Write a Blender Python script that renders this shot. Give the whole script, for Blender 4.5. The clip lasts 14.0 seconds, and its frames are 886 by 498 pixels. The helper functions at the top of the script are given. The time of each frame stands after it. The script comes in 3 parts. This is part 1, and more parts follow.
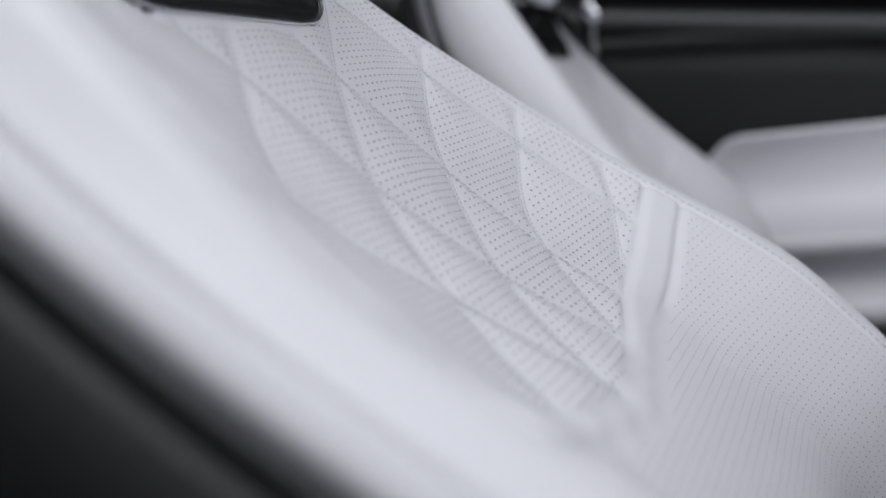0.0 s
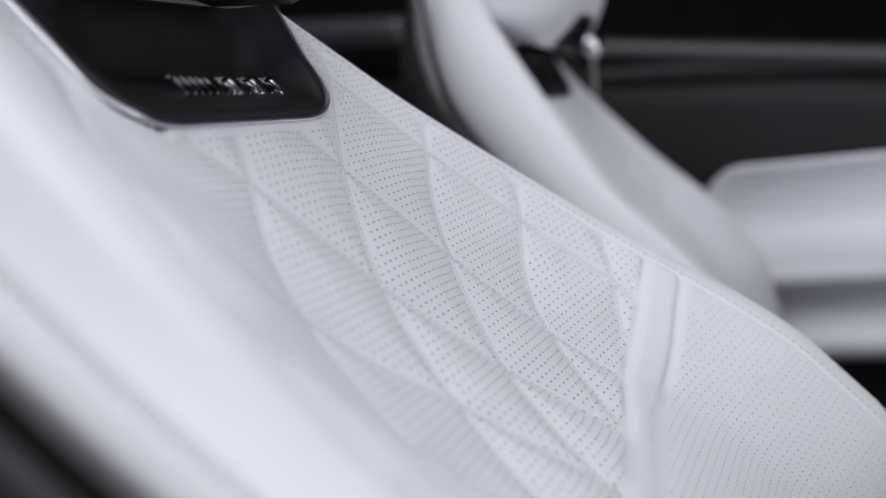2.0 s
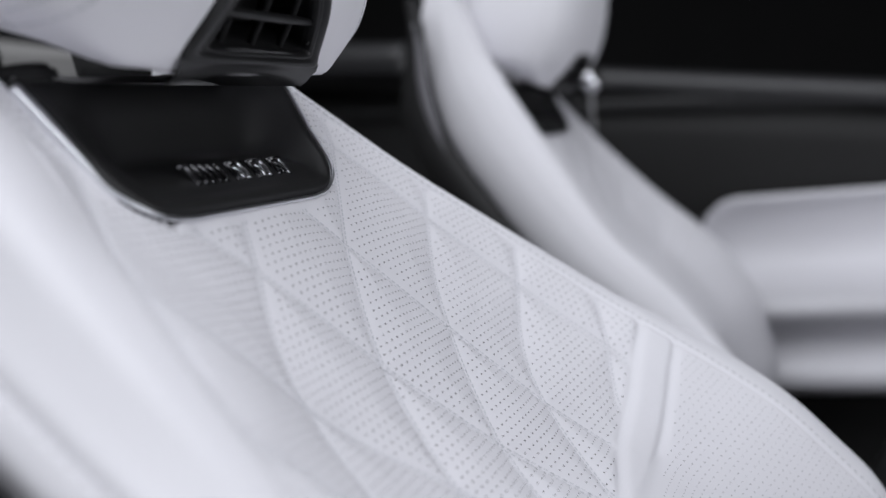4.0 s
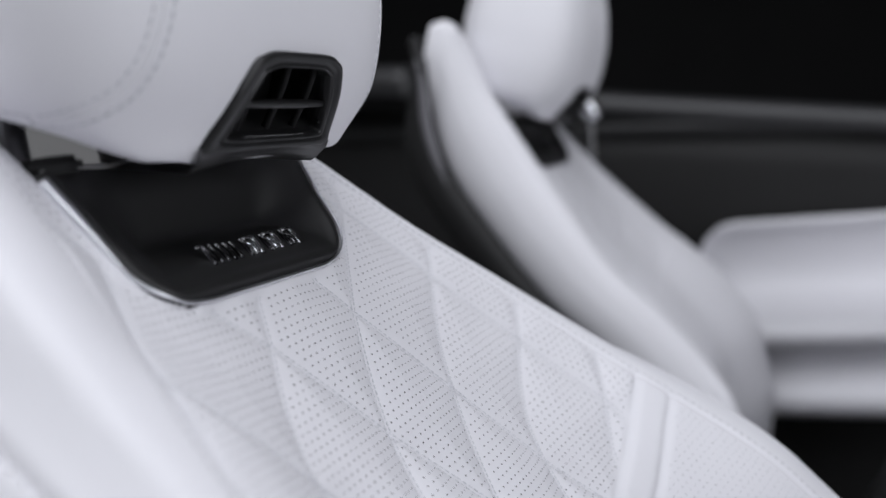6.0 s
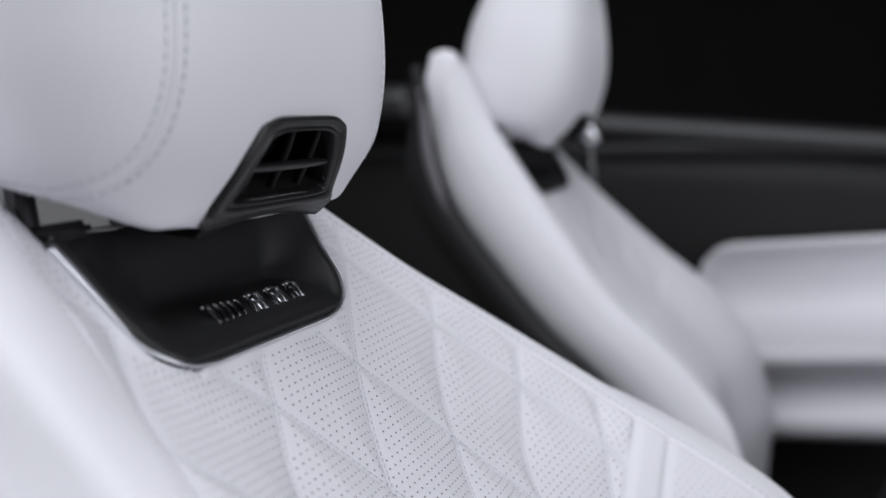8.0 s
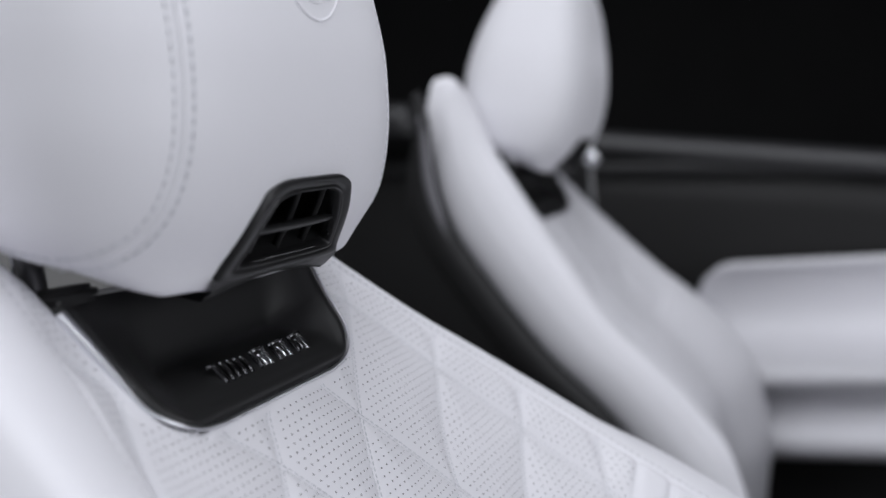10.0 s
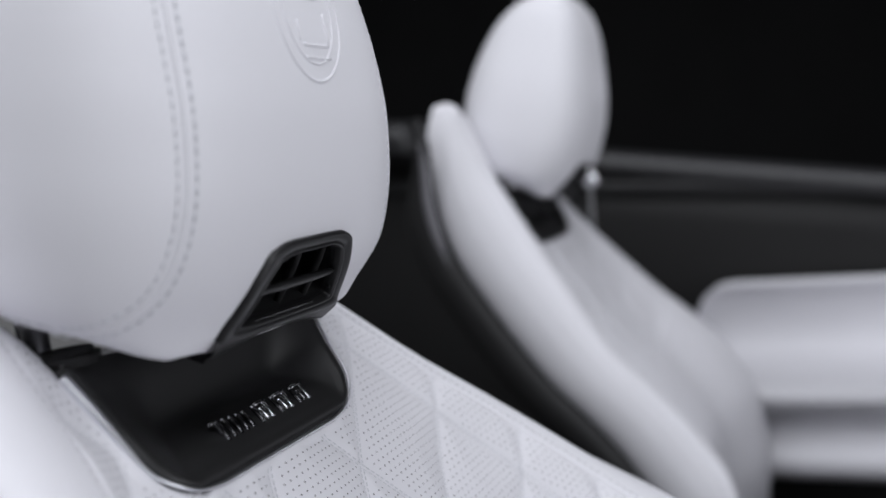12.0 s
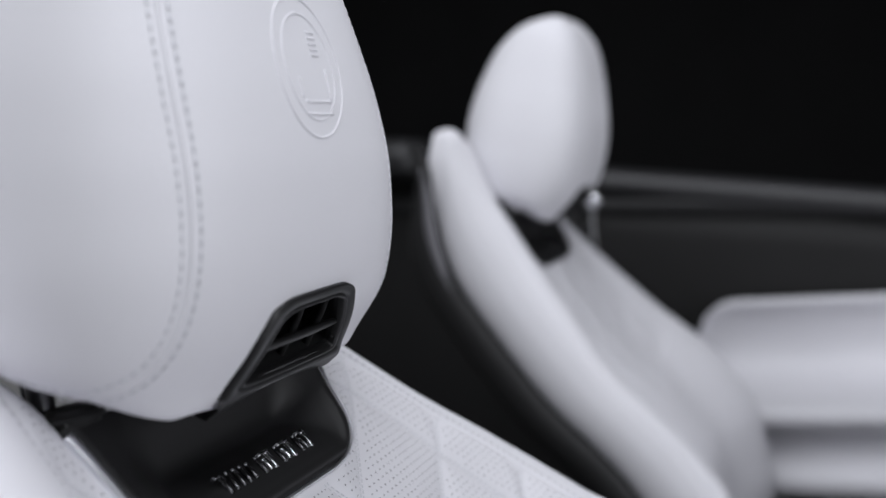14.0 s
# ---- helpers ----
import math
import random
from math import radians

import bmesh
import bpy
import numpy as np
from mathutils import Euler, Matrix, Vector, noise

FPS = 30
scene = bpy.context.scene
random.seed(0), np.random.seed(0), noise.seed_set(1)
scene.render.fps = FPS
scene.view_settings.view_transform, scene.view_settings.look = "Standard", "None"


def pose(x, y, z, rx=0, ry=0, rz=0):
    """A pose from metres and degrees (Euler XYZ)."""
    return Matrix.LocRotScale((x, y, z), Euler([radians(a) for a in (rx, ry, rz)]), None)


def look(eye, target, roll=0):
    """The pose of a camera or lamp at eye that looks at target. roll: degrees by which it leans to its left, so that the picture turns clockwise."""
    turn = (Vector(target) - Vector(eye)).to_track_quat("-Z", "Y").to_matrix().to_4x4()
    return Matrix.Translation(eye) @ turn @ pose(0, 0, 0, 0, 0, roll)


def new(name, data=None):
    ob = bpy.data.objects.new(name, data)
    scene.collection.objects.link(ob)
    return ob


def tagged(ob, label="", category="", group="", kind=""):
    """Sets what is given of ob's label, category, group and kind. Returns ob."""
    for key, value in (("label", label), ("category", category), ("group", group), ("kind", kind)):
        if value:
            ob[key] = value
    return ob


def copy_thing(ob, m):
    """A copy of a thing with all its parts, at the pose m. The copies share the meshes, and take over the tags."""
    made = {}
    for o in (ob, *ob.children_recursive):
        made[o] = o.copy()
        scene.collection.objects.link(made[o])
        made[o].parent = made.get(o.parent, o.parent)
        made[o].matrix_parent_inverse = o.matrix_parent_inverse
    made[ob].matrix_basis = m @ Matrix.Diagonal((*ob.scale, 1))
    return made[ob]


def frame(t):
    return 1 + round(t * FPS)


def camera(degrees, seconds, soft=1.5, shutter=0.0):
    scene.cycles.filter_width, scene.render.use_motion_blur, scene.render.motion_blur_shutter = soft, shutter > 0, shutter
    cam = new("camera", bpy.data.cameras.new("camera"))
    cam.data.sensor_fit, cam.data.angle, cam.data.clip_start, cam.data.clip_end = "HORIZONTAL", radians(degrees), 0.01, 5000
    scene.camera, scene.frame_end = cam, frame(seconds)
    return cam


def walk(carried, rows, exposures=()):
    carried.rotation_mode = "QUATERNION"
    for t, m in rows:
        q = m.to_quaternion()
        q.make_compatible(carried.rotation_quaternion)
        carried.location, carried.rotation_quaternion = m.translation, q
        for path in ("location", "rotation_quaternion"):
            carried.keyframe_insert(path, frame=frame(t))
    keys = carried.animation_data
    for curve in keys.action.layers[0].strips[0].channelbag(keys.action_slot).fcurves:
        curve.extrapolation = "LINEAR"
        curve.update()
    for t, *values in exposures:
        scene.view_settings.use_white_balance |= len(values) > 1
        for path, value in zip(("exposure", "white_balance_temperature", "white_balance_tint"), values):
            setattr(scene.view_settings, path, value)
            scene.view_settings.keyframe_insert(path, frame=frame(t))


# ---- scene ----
cam = camera(50.0, 14.0, soft=1.5)
PATH = [
    (0, (0.179, -0.345, 0.906), (-0.37, 1.547, 0.561), -0.6),
    (0.5, (0.179, -0.346, 0.915), (-0.37, 1.547, 0.573), -0.7),
    (1, (0.178, -0.345, 0.925), (-0.369, 1.548, 0.586), -0.6),
    (1.5, (0.179, -0.346, 0.9345), (-0.372, 1.547, 0.599), -0.8),
    (2, (0.178, -0.347, 0.944), (-0.372, 1.547, 0.61), -0.7),
    (2.5, (0.178, -0.347, 0.953), (-0.373, 1.547, 0.621), -0.6),
    (3, (0.177, -0.347, 0.961), (-0.37, 1.549, 0.633), -0.4),
    (5.5, (0.181, -0.367, 1.001), (-0.365, 1.531, 0.689), 0.3),
    (6, (0.18, -0.367, 1.009), (-0.364, 1.532, 0.697), 0.2),
    (6.5, (0.18, -0.368, 1.015), (-0.364, 1.531, 0.708), 0.3),
    (7, (0.179, -0.369, 1.022), (-0.363, 1.532, 0.716), 0.4),
    (7.5, (0.179, -0.369, 1.027), (-0.364, 1.532, 0.723), 0.3),
    (8, (0.179, -0.369, 1.032), (-0.364, 1.533, 0.732), 0.4),
    (10.5, (0.176, -0.369, 1.06), (-0.364, 1.535, 0.772), 0.4),
    (11, (0.176, -0.369, 1.065), (-0.364, 1.536, 0.78), 0.4),
    (11.5, (0.176, -0.369, 1.071), (-0.365, 1.536, 0.788), 0.4),
    (12, (0.176, -0.369, 1.077), (-0.365, 1.536, 0.797), 0.4),
    (12.5, (0.175, -0.369, 1.083), (-0.365, 1.537, 0.805), 0.5),
    (13, (0.175, -0.369, 1.087), (-0.366, 1.537, 0.814), 0.3),
    (13.5, (0.175, -0.369, 1.093), (-0.366, 1.537, 0.821), 0.3),
    (14, (0.175, -0.368, 1.097), (-0.369, 1.537, 0.83), 0.3),
]
cam.data.dof.use_dof, cam.data.dof.focus_distance, cam.data.dof.aperture_fstop = True, 0.44, 4.0
walk(cam, [(t, look(eye, target, roll)) for t, eye, target, roll in PATH], [(0, -0.04), (1, 0.02), (2, 0.07), (3, 0.10), (5.5, 0.13), (8, 0.13), (14, 0.11)])

# ---- light ----
world = bpy.data.worlds.new("studio_world")
scene.world = world
world.use_nodes = True
world.node_tree.nodes["Background"].inputs[0].default_value = (0.55, 0.6, 0.68, 1)
world.node_tree.nodes["Background"].inputs[1].default_value = 0.02


def softbox(name, eye, target, sx, sy, watts, colour=(1.0, 1.0, 1.0)):
    lamp = bpy.data.lights.new(name, "AREA")
    lamp.shape, lamp.size, lamp.size_y, lamp.energy, lamp.color = "RECTANGLE", sx, sy, watts, colour
    ob = new(name, lamp)
    ob.matrix_world = look(eye, target)
    return ob


softbox("softbox_overhead", (-0.12, -0.32, 2.3), (0.0, 0.1, 0.95), 2.2, 2.0, 35, (0.92, 0.94, 1.0))
softbox("softbox_front", (1.65, -0.35, 1.2), (0.0, 0.0, 1.05), 1.2, 1.0, 13.5, (0.92, 0.94, 1.0))


# ---- materials ----
def material(name, colour, rough, metal=0.0, grain=0.0, grain_size=0.001, mottled=0.0, mottle_size=0.08, rough_var=0.0, spec=0.5, coat=0.0):
    """A node material with mottling at a large scale and a fine grain bump, in object metres."""
    m = bpy.data.materials.new(name)
    m.use_nodes = True
    nt = m.node_tree
    b = nt.nodes["Principled BSDF"]
    b.inputs["Roughness"].default_value = rough
    b.inputs["Metallic"].default_value = metal
    b.inputs["Specular IOR Level"].default_value = spec
    b.inputs["Coat Weight"].default_value = coat
    tc = nt.nodes.new("ShaderNodeTexCoord")
    big = nt.nodes.new("ShaderNodeTexNoise")
    big.inputs["Scale"].default_value = 1 / mottle_size
    big.inputs["Detail"].default_value = 4
    nt.links.new(tc.outputs["Object"], big.inputs["Vector"])
    ramp = nt.nodes.new("ShaderNodeMix")
    ramp.data_type = "RGBA"
    nt.links.new(big.outputs["Fac"], ramp.inputs["Factor"])
    ramp.inputs["A"].default_value = (*[c * (1 - mottled) for c in colour], 1)
    ramp.inputs["B"].default_value = (*[min(1, c * (1 + mottled)) for c in colour], 1)
    nt.links.new(ramp.outputs["Result"], b.inputs["Base Color"])
    if rough_var:
        mr = nt.nodes.new("ShaderNodeMapRange")
        mr.inputs["To Min"].default_value, mr.inputs["To Max"].default_value = rough - rough_var, rough + rough_var
        nt.links.new(big.outputs["Fac"], mr.inputs["Value"])
        nt.links.new(mr.outputs["Result"], b.inputs["Roughness"])
    if grain:
        vor = nt.nodes.new("ShaderNodeTexVoronoi")
        vor.inputs["Scale"].default_value = 1 / grain_size
        nt.links.new(tc.outputs["Object"], vor.inputs["Vector"])
        fine = nt.nodes.new("ShaderNodeTexNoise")
        fine.inputs["Scale"].default_value = 0.3 / grain_size
        fine.inputs["Detail"].default_value = 3
        nt.links.new(tc.outputs["Object"], fine.inputs["Vector"])
        add = nt.nodes.new("ShaderNodeMath")
        nt.links.new(vor.outputs["Distance"], add.inputs[0])
        nt.links.new(fine.outputs["Fac"], add.inputs[1])
        bump = nt.nodes.new("ShaderNodeBump")
        bump.inputs["Strength"].default_value = grain
        bump.inputs["Distance"].default_value = grain_size * 0.4
        nt.links.new(add.outputs[0], bump.inputs["Height"])
        nt.links.new(bump.outputs["Normal"], b.inputs["Normal"])
    return m


LEATHER = material("white_nappa_leather", (0.745, 0.74, 0.775), 0.5, grain=0.10, grain_size=0.0012, mottled=0.02, rough_var=0.05, spec=0.35)
THREAD = material("grey_thread", (0.42, 0.42, 0.44), 0.7, grain=0.4, grain_size=0.0004)
THREAD_PALE = material("pale_thread", (0.56, 0.57, 0.60), 0.65, grain=0.3, grain_size=0.0004)
HOLE = material("perforation_dark", (0.08, 0.08, 0.085), 0.9)
SEAMDARK = material("seam_dark", (0.06, 0.06, 0.066), 0.9)
BLACKLEATHER = material("black_leather", (0.019, 0.019, 0.0195), 0.5, grain=0.5, grain_size=0.0016, mottled=0.15, rough_var=0.06, spec=0.28)
PIANO = material("satin_black_plastic", (0.0145, 0.0145, 0.015), 0.45, mottled=0.1, rough_var=0.03, spec=0.42)
DUCT = material("duct_black", (0.015, 0.015, 0.0155), 0.6, mottled=0.1, spec=0.3)
VENTBLACK = material("vent_black_plastic", (0.009, 0.009, 0.0095), 0.42, grain=0.1, grain_size=0.0005, spec=0.5)
CHROME = material("chrome", (0.86, 0.87, 0.90), 0.16, metal=1.0, rough_var=0.03)
DARKCHROME = material("dark_chrome", (0.16, 0.16, 0.165), 0.28, metal=1.0, rough_var=0.04)
BADGE = material("badge_chrome", (0.17, 0.17, 0.18), 0.16, metal=1.0, rough_var=0.04)
# the badge's chrome again, paler for strokes that catch a reflection
BADGEGLINT = material("glint_badge_chrome", (0.7, 0.71, 0.74), 0.2, metal=1.0, rough_var=0.04)
SILVER = material("satin_silver_trim", (0.82, 0.83, 0.86), 0.34, metal=1.0, rough_var=0.04)
DOORBLACK = material("dark_door_lining", (0.017, 0.0168, 0.017), 0.55, grain=0.3, grain_size=0.0015, mottled=0.12, spec=0.25)
DOORSHOULDER = material("dark_door_shoulder", (0.027, 0.027, 0.028), 0.5, grain=0.2, grain_size=0.0015, mottled=0.1, spec=0.35)
DOORGREY = material("anthracite_trim", (0.032, 0.032, 0.034), 0.40, mottled=0.1, rough_var=0.05)
LIP = material("grey_satin_lip", (0.32, 0.32, 0.32), 0.45, mottled=0.1, rough_var=0.04)
# grey that stands for soft light on the far shell's edge
RIMSHEEN = material("grey_satin_piping", (0.14, 0.137, 0.15), 0.45, mottled=0.1, rough_var=0.04)
DECK = material("grey_rear_lining", (0.27, 0.267, 0.262), 0.7, grain=0.3, grain_size=0.002, mottled=0.08)
CARPET = material("black_carpet", (0.012, 0.012, 0.013), 0.95, grain=0.8, grain_size=0.002, mottled=0.2, spec=0.1)
STUDIO = material("matt_black_studio", (0.09, 0.09, 0.092), 0.9, mottled=0.2, mottle_size=0.6, spec=0.05)


# ---- mesh helpers ----
def part(name, bm, mat, parent, label="", smooth=True):
    """Links a bmesh as one mesh object under a thing or part."""
    me = bpy.data.meshes.new(name)
    bm.to_mesh(me)
    bm.free()
    me.materials.append(mat)
    if smooth:
        me.shade_smooth()
    ob = new(name, me)
    ob.parent = parent
    if label:
        ob["label"] = label
    return ob


def mesh_part(name, verts, faces, mat, parent, label="", smooth=True):
    me = bpy.data.meshes.new(name)
    me.from_pydata([tuple(float(c) for c in v) for v in verts], [], faces)
    me.validate()
    me.materials.append(mat)
    if smooth:
        me.shade_smooth()
    ob = new(name, me)
    ob.parent = parent
    if label:
        ob["label"] = label
    return ob


def grid_faces(n, m, keep=None, wrap=False, flip=False):
    """Quads of an n x m grid of vertices, row by row."""
    out = []
    for i in range(n - 1):
        for j in range(m if wrap else m - 1):
            k = (j + 1) % m
            f = (i * m + j, i * m + k, (i + 1) * m + k, (i + 1) * m + j)
            if keep is None or keep(i, j):
                out.append(f[::-1] if flip else f)
    return out


def tube(points, radius, sides=8, closed=False):
    """Vertices and faces of a round tube along points; the radius may be a list."""
    radii = radius if isinstance(radius, list) else [radius] * len(points)
    P = [Vector(p) for p in points]
    n = len(P)
    verts = []
    for i, p in enumerate(P):
        a = P[i - 1] if (i or closed) else P[0]
        b = P[(i + 1) % n] if (i < n - 1 or closed) else P[-1]
        t = (b - a).normalized()
        side = t.cross(Vector((0.13, 0.21, 1))).normalized()
        up = side.cross(t)
        for k in range(sides):
            w = 2 * math.pi * k / sides
            verts.append(p + radii[i] * (math.cos(w) * side + math.sin(w) * up))
    faces = []
    for i in range(n if closed else n - 1):
        for k in range(sides):
            a, b = i * sides, ((i + 1) % n) * sides
            faces.append((a + k, a + (k + 1) % sides, b + (k + 1) % sides, b + k))
    if not closed:
        faces += [tuple(range(sides))[::-1], tuple(range((n - 1) * sides, n * sides))]
    return verts, faces


def lerp_smooth(x, xs, ys, soft=0.01):
    """Piecewise linear table, averaged over +-soft."""
    x = np.asarray(x, float)
    return sum(np.interp(x + d, xs, ys) for d in np.linspace(-soft, soft, 7)) / 7


def bevel_box(sx, sy, sz, r, at=(0, 0, 0), segments=3):
    bm = bmesh.new()
    bmesh.ops.create_cube(bm, size=1.0)
    bmesh.ops.scale(bm, vec=(sx, sy, sz), verts=bm.verts)
    bmesh.ops.bevel(bm, geom=bm.edges[:], offset=r, segments=segments, affect="EDGES", profile=0.5)
    bmesh.ops.translate(bm, vec=at, verts=bm.verts)
    return bm


# ---- the seat: its own frame is x across, y up along the back, z out of the back's face ----
RECLINE = 40.0
V_TAB = (-0.20, -0.14, -0.08, 0.0, 0.037, 0.08, 0.12, 0.15, 0.19, 0.23, 0.30, 0.40, 0.55)
# crest of the bolster on either side, and how far the outer seam lies below it
CREST_N = (0.030, 0.012, 0.009, 0.0175, 0.022, 0.028, 0.034, 0.041, 0.057, 0.071, 0.086, 0.070, -0.01)
CREST_F = (-0.013, -0.018, -0.0172, -0.0045, 0.003, 0.014, 0.026, 0.038, 0.054, 0.068, 0.079, 0.055, -0.04)
FALL = (0.002, 0.010, 0.020, 0.024, 0.019, 0.014, 0.007, 0.003, 0.002, 0.002, 0.002, 0.002, 0.002)
HALF_F = (0.095, 0.097, 0.103, 0.146, 0.170, 0.190, 0.203, 0.208, 0.214, 0.218, 0.220, 0.215, 0.205)
VC_TAB = (-0.20, -0.06, 0.0, 0.09, 0.15, 0.20, 0.25, 0.30, 0.40, 0.55)
MIDDLE = (-0.030, -0.012, -0.005, -0.006, 0.004, 0.020, 0.035, 0.041, 0.014, -0.07)
S_TAB = (0, 0.150, 0.170, 0.185, 0.197, 0.208, 0.222)
U_MORE = (0, 0.0, 0.019, 0.0255, 0.0245, 0.020, 0.010)
# quilting columns at the height of the first row of crossings; they draw together further down
LATTICE = (-3, -2.5, -2, -1.5, -1, -0.5, 0, 0.5, 1, 1.5, 2, 2.5, 3)
LATTICE_U = (-0.233, -0.196, -0.157, -0.115, -0.075, -0.033, 0.001, 0.0375, 0.083, 0.122, 0.168, 0.212, 0.25)
DRAW = 0.19
SEAM_NEAR, SEAM_IN, SEAM_OUT, S_END = 0.139, 0.138, 0.170, 0.222
ROW, ROW0 = 0.056, 0.033
CHANNEL_U = (0, 0.047, 0.08, 0.125, 0.147, 0.164, 0.183, 0.21)
CHANNEL_V = (0.2115, 0.199, 0.189, 0.178, 0.168, 0.157, 0.148, 0.138)
V_BOTTOM = 0.50


def smoothstep(x, a, b):
    t = np.clip((np.asarray(x, float) - a) / (b - a), 0, 1)
    return t * t * (3 - 2 * t)


def seam_in(s, v):
    """Where the quilted panel meets the bolster on either side; on the near side it draws in towards the top."""
    near = lerp_smooth(v, (-0.16, -0.04, 0.016, 0.055, 0.085, 0.125, 0.165), (0.098, 0.104, 0.115, 0.130, 0.133, 0.138, 0.139), 0.012)
    return np.where(np.asarray(s) < 0, near, SEAM_IN)


def v_top(s):
    """Where the back ends above, by the distance across."""
    return lerp_smooth(np.abs(s), (0, 0.08, 0.095, 0.115, 0.14, 0.165, 0.19, 0.23), (-0.088, -0.088, -0.097, -0.130, -0.165, -0.178, -0.165, -0.12), 0.008) + ROLL["top"] * smoothstep(np.abs(s), 0.138, 0.165) + ROLL["narrow"] * (smoothstep(np.abs(s), 0.168, 0.20) + 0.5 * smoothstep(np.abs(s), 0.158, 0.13) * smoothstep(np.abs(s), 0.10, 0.125))


def across(s, v):
    """Metres across the seat at s; the two sides differ in width."""
    s = np.asarray(s, float)
    a = np.abs(s)
    half = np.where(s < 0, 0.1535, lerp_smooth(v, V_TAB, HALF_F, 0.015))
    return np.sign(s) * (np.minimum(a, 0.15) / 0.15 * half + lerp_smooth(a, S_TAB, U_MORE, 0.004) + ROLL["out"] * smoothstep(a, 0.15, 0.19))


def pull(v):
    """How far below the first row of crossings, for the columns' drawing together."""
    return np.clip(np.asarray(v, float), -0.03, 0.2) - ROW0


def diamond(u, v):
    """The distance to the nearest quilting seam."""
    u, v = np.broadcast_arrays(np.asarray(u, float), np.asarray(v, float))
    k = np.interp(u, LATTICE_U, LATTICE)
    for _ in range(5):
        k = np.interp(u + DRAW * k * pull(v), LATTICE_U, LATTICE)
    r = (v - ROW0) / ROW / 2
    f = lambda t: np.abs((t + 0.5) % 1 - 0.5) * 0.072 * 0.83
    return np.minimum(f(k - 0.5 + r), f(k - 0.5 - r))


def band(u):
    """Height of the channel below the quilting; it sags in the middle."""
    return lerp_smooth(np.abs(u), CHANNEL_U, CHANNEL_V, 0.012)


def band_width(u):
    return 0.013 + 0.009 * smoothstep(np.abs(u), 0.02, 0.15)


PLATE_V0, PLATE_V1 = -0.058, 0.0062


def plate_mid(v):
    """The middle of the neck plate at v."""
    return -0.0055 - 0.05 * (np.asarray(v, float) + 0.052)


def plate_half(v):
    """Half the neck plate's width at v; its lower corners are round."""
    v = np.asarray(v, float)
    base = 0.082 - 0.18 * (v + 0.052)
    t = np.clip((v - (PLATE_V1 - 0.024)) / 0.024, 0, 1)
    return base - 0.024 * (1 - np.sqrt(np.clip(1 - t ** 2.4, 0, 1)))


ROLL = {"depth": 0.019, "out": 0.0, "top": 0.0, "narrow": 0.0, "fall": 1.0, "shell": 1.0}


def surface(s, v, relief=1.0):
    """The seat back's front at s across (past 0.15 it turns back round the side) and v down from the neck plate's foot."""
    s, v = np.broadcast_arrays(np.asarray(s, float), np.asarray(v, float))
    a = np.abs(s)
    mid = lerp_smooth(v, VC_TAB, MIDDLE, 0.02)
    crest = np.where(s < 0, lerp_smooth(v, V_TAB, CREST_N, 0.015), lerp_smooth(v, V_TAB, CREST_F, 0.015))
    u = across(s, v)
    rise = np.where(s < 0, smoothstep(a, 0.075 - 0.036 * smoothstep(v, 0.01, 0.07), 0.147), smoothstep(a, 0.075, 0.147))
    w = mid + (crest - mid) * rise
    w = w - ROLL["fall"] * lerp_smooth(v, V_TAB, FALL, 0.015) * smoothstep(a, 0.146, 0.172) - (0.019 + (ROLL["depth"] - 0.019) * smoothstep(v, -0.19, -0.01)) * smoothstep(a, 0.160, 0.208) - 0.014 * smoothstep(a, 0.197, 0.222)
    d, e = diamond(u, v), v - band(u)
    rim = np.maximum(np.abs(u - plate_mid(v)) - plate_half(np.minimum(v, PLATE_V1)), v - PLATE_V1)
    seam = seam_in(s, v)
    quilt = smoothstep(a - seam, 0, -0.006) * smoothstep(e, 0, -0.006) * smoothstep(rim, 0.001, 0.007)
    w = w + relief * quilt * (0.0047 * np.clip(d / 0.022, 0, 1) ** 0.55 - 0.0035)
    w = w - np.where(s < 0, 0.0008, 0.0017) * np.exp(-((a - seam) / 0.0014) ** 2) - 0.0012 * np.exp(-((a - SEAM_OUT) / 0.0011) ** 2)
    w = w + 0.0008 * np.exp(-((a - SEAM_OUT + 0.004) / 0.003) ** 2)
    inner = smoothstep(a - seam, 0.004, -0.004)
    wide = band_width(u)
    for b in (0.0, wide):
        w = w - inner * 0.0018 * np.exp(-((e - b) / 0.0022) ** 2)
    w = w + inner * 0.0008 * smoothstep(e, 0, 0.006) * smoothstep(e, wide, wide - 0.006)
    w = w - relief * 0.004 * smoothstep(rim, 0.0008, -0.0015)
    t = np.clip(1 - (v - v_top(s)) / 0.022, 0, 1)
    w = w - 0.022 * (1 - np.sqrt(np.clip(1 - t * t, 0, 1)))
    return np.stack([u, -v, w], -1)


def on_surface(s, v, lift=0.0):
    """Points of the surface and their normals, lifted along them."""
    e = 0.0006
    p = surface(s, v)
    n = np.cross(surface(np.asarray(s) + e, v) - surface(np.asarray(s) - e, v), surface(s, np.asarray(v) - e) - surface(s, np.asarray(v) + e))
    n = n / np.linalg.norm(n, axis=-1, keepdims=True)
    return p + lift * n, n


def in_plate(u, v, grow=0.0):
    return (v < PLATE_V1 + grow) & (np.abs(u - plate_mid(v)) < plate_half(np.minimum(v, PLATE_V1)) + grow)


def s_at(u, v):
    """The s that lies u metres across, on the flat part of the seat."""
    u = np.asarray(u, float)
    return np.where(u < 0, u / 0.1535 * 0.15, u / lerp_smooth(v, V_TAB, HALF_F, 0.015) * 0.15)


def back_rows():
    return np.concatenate([np.linspace(-0.17, 0.02, 96)[:-1], np.linspace(0.02, 0.20, 100)[:-1], np.linspace(0.20, V_BOTTOM, 60)])


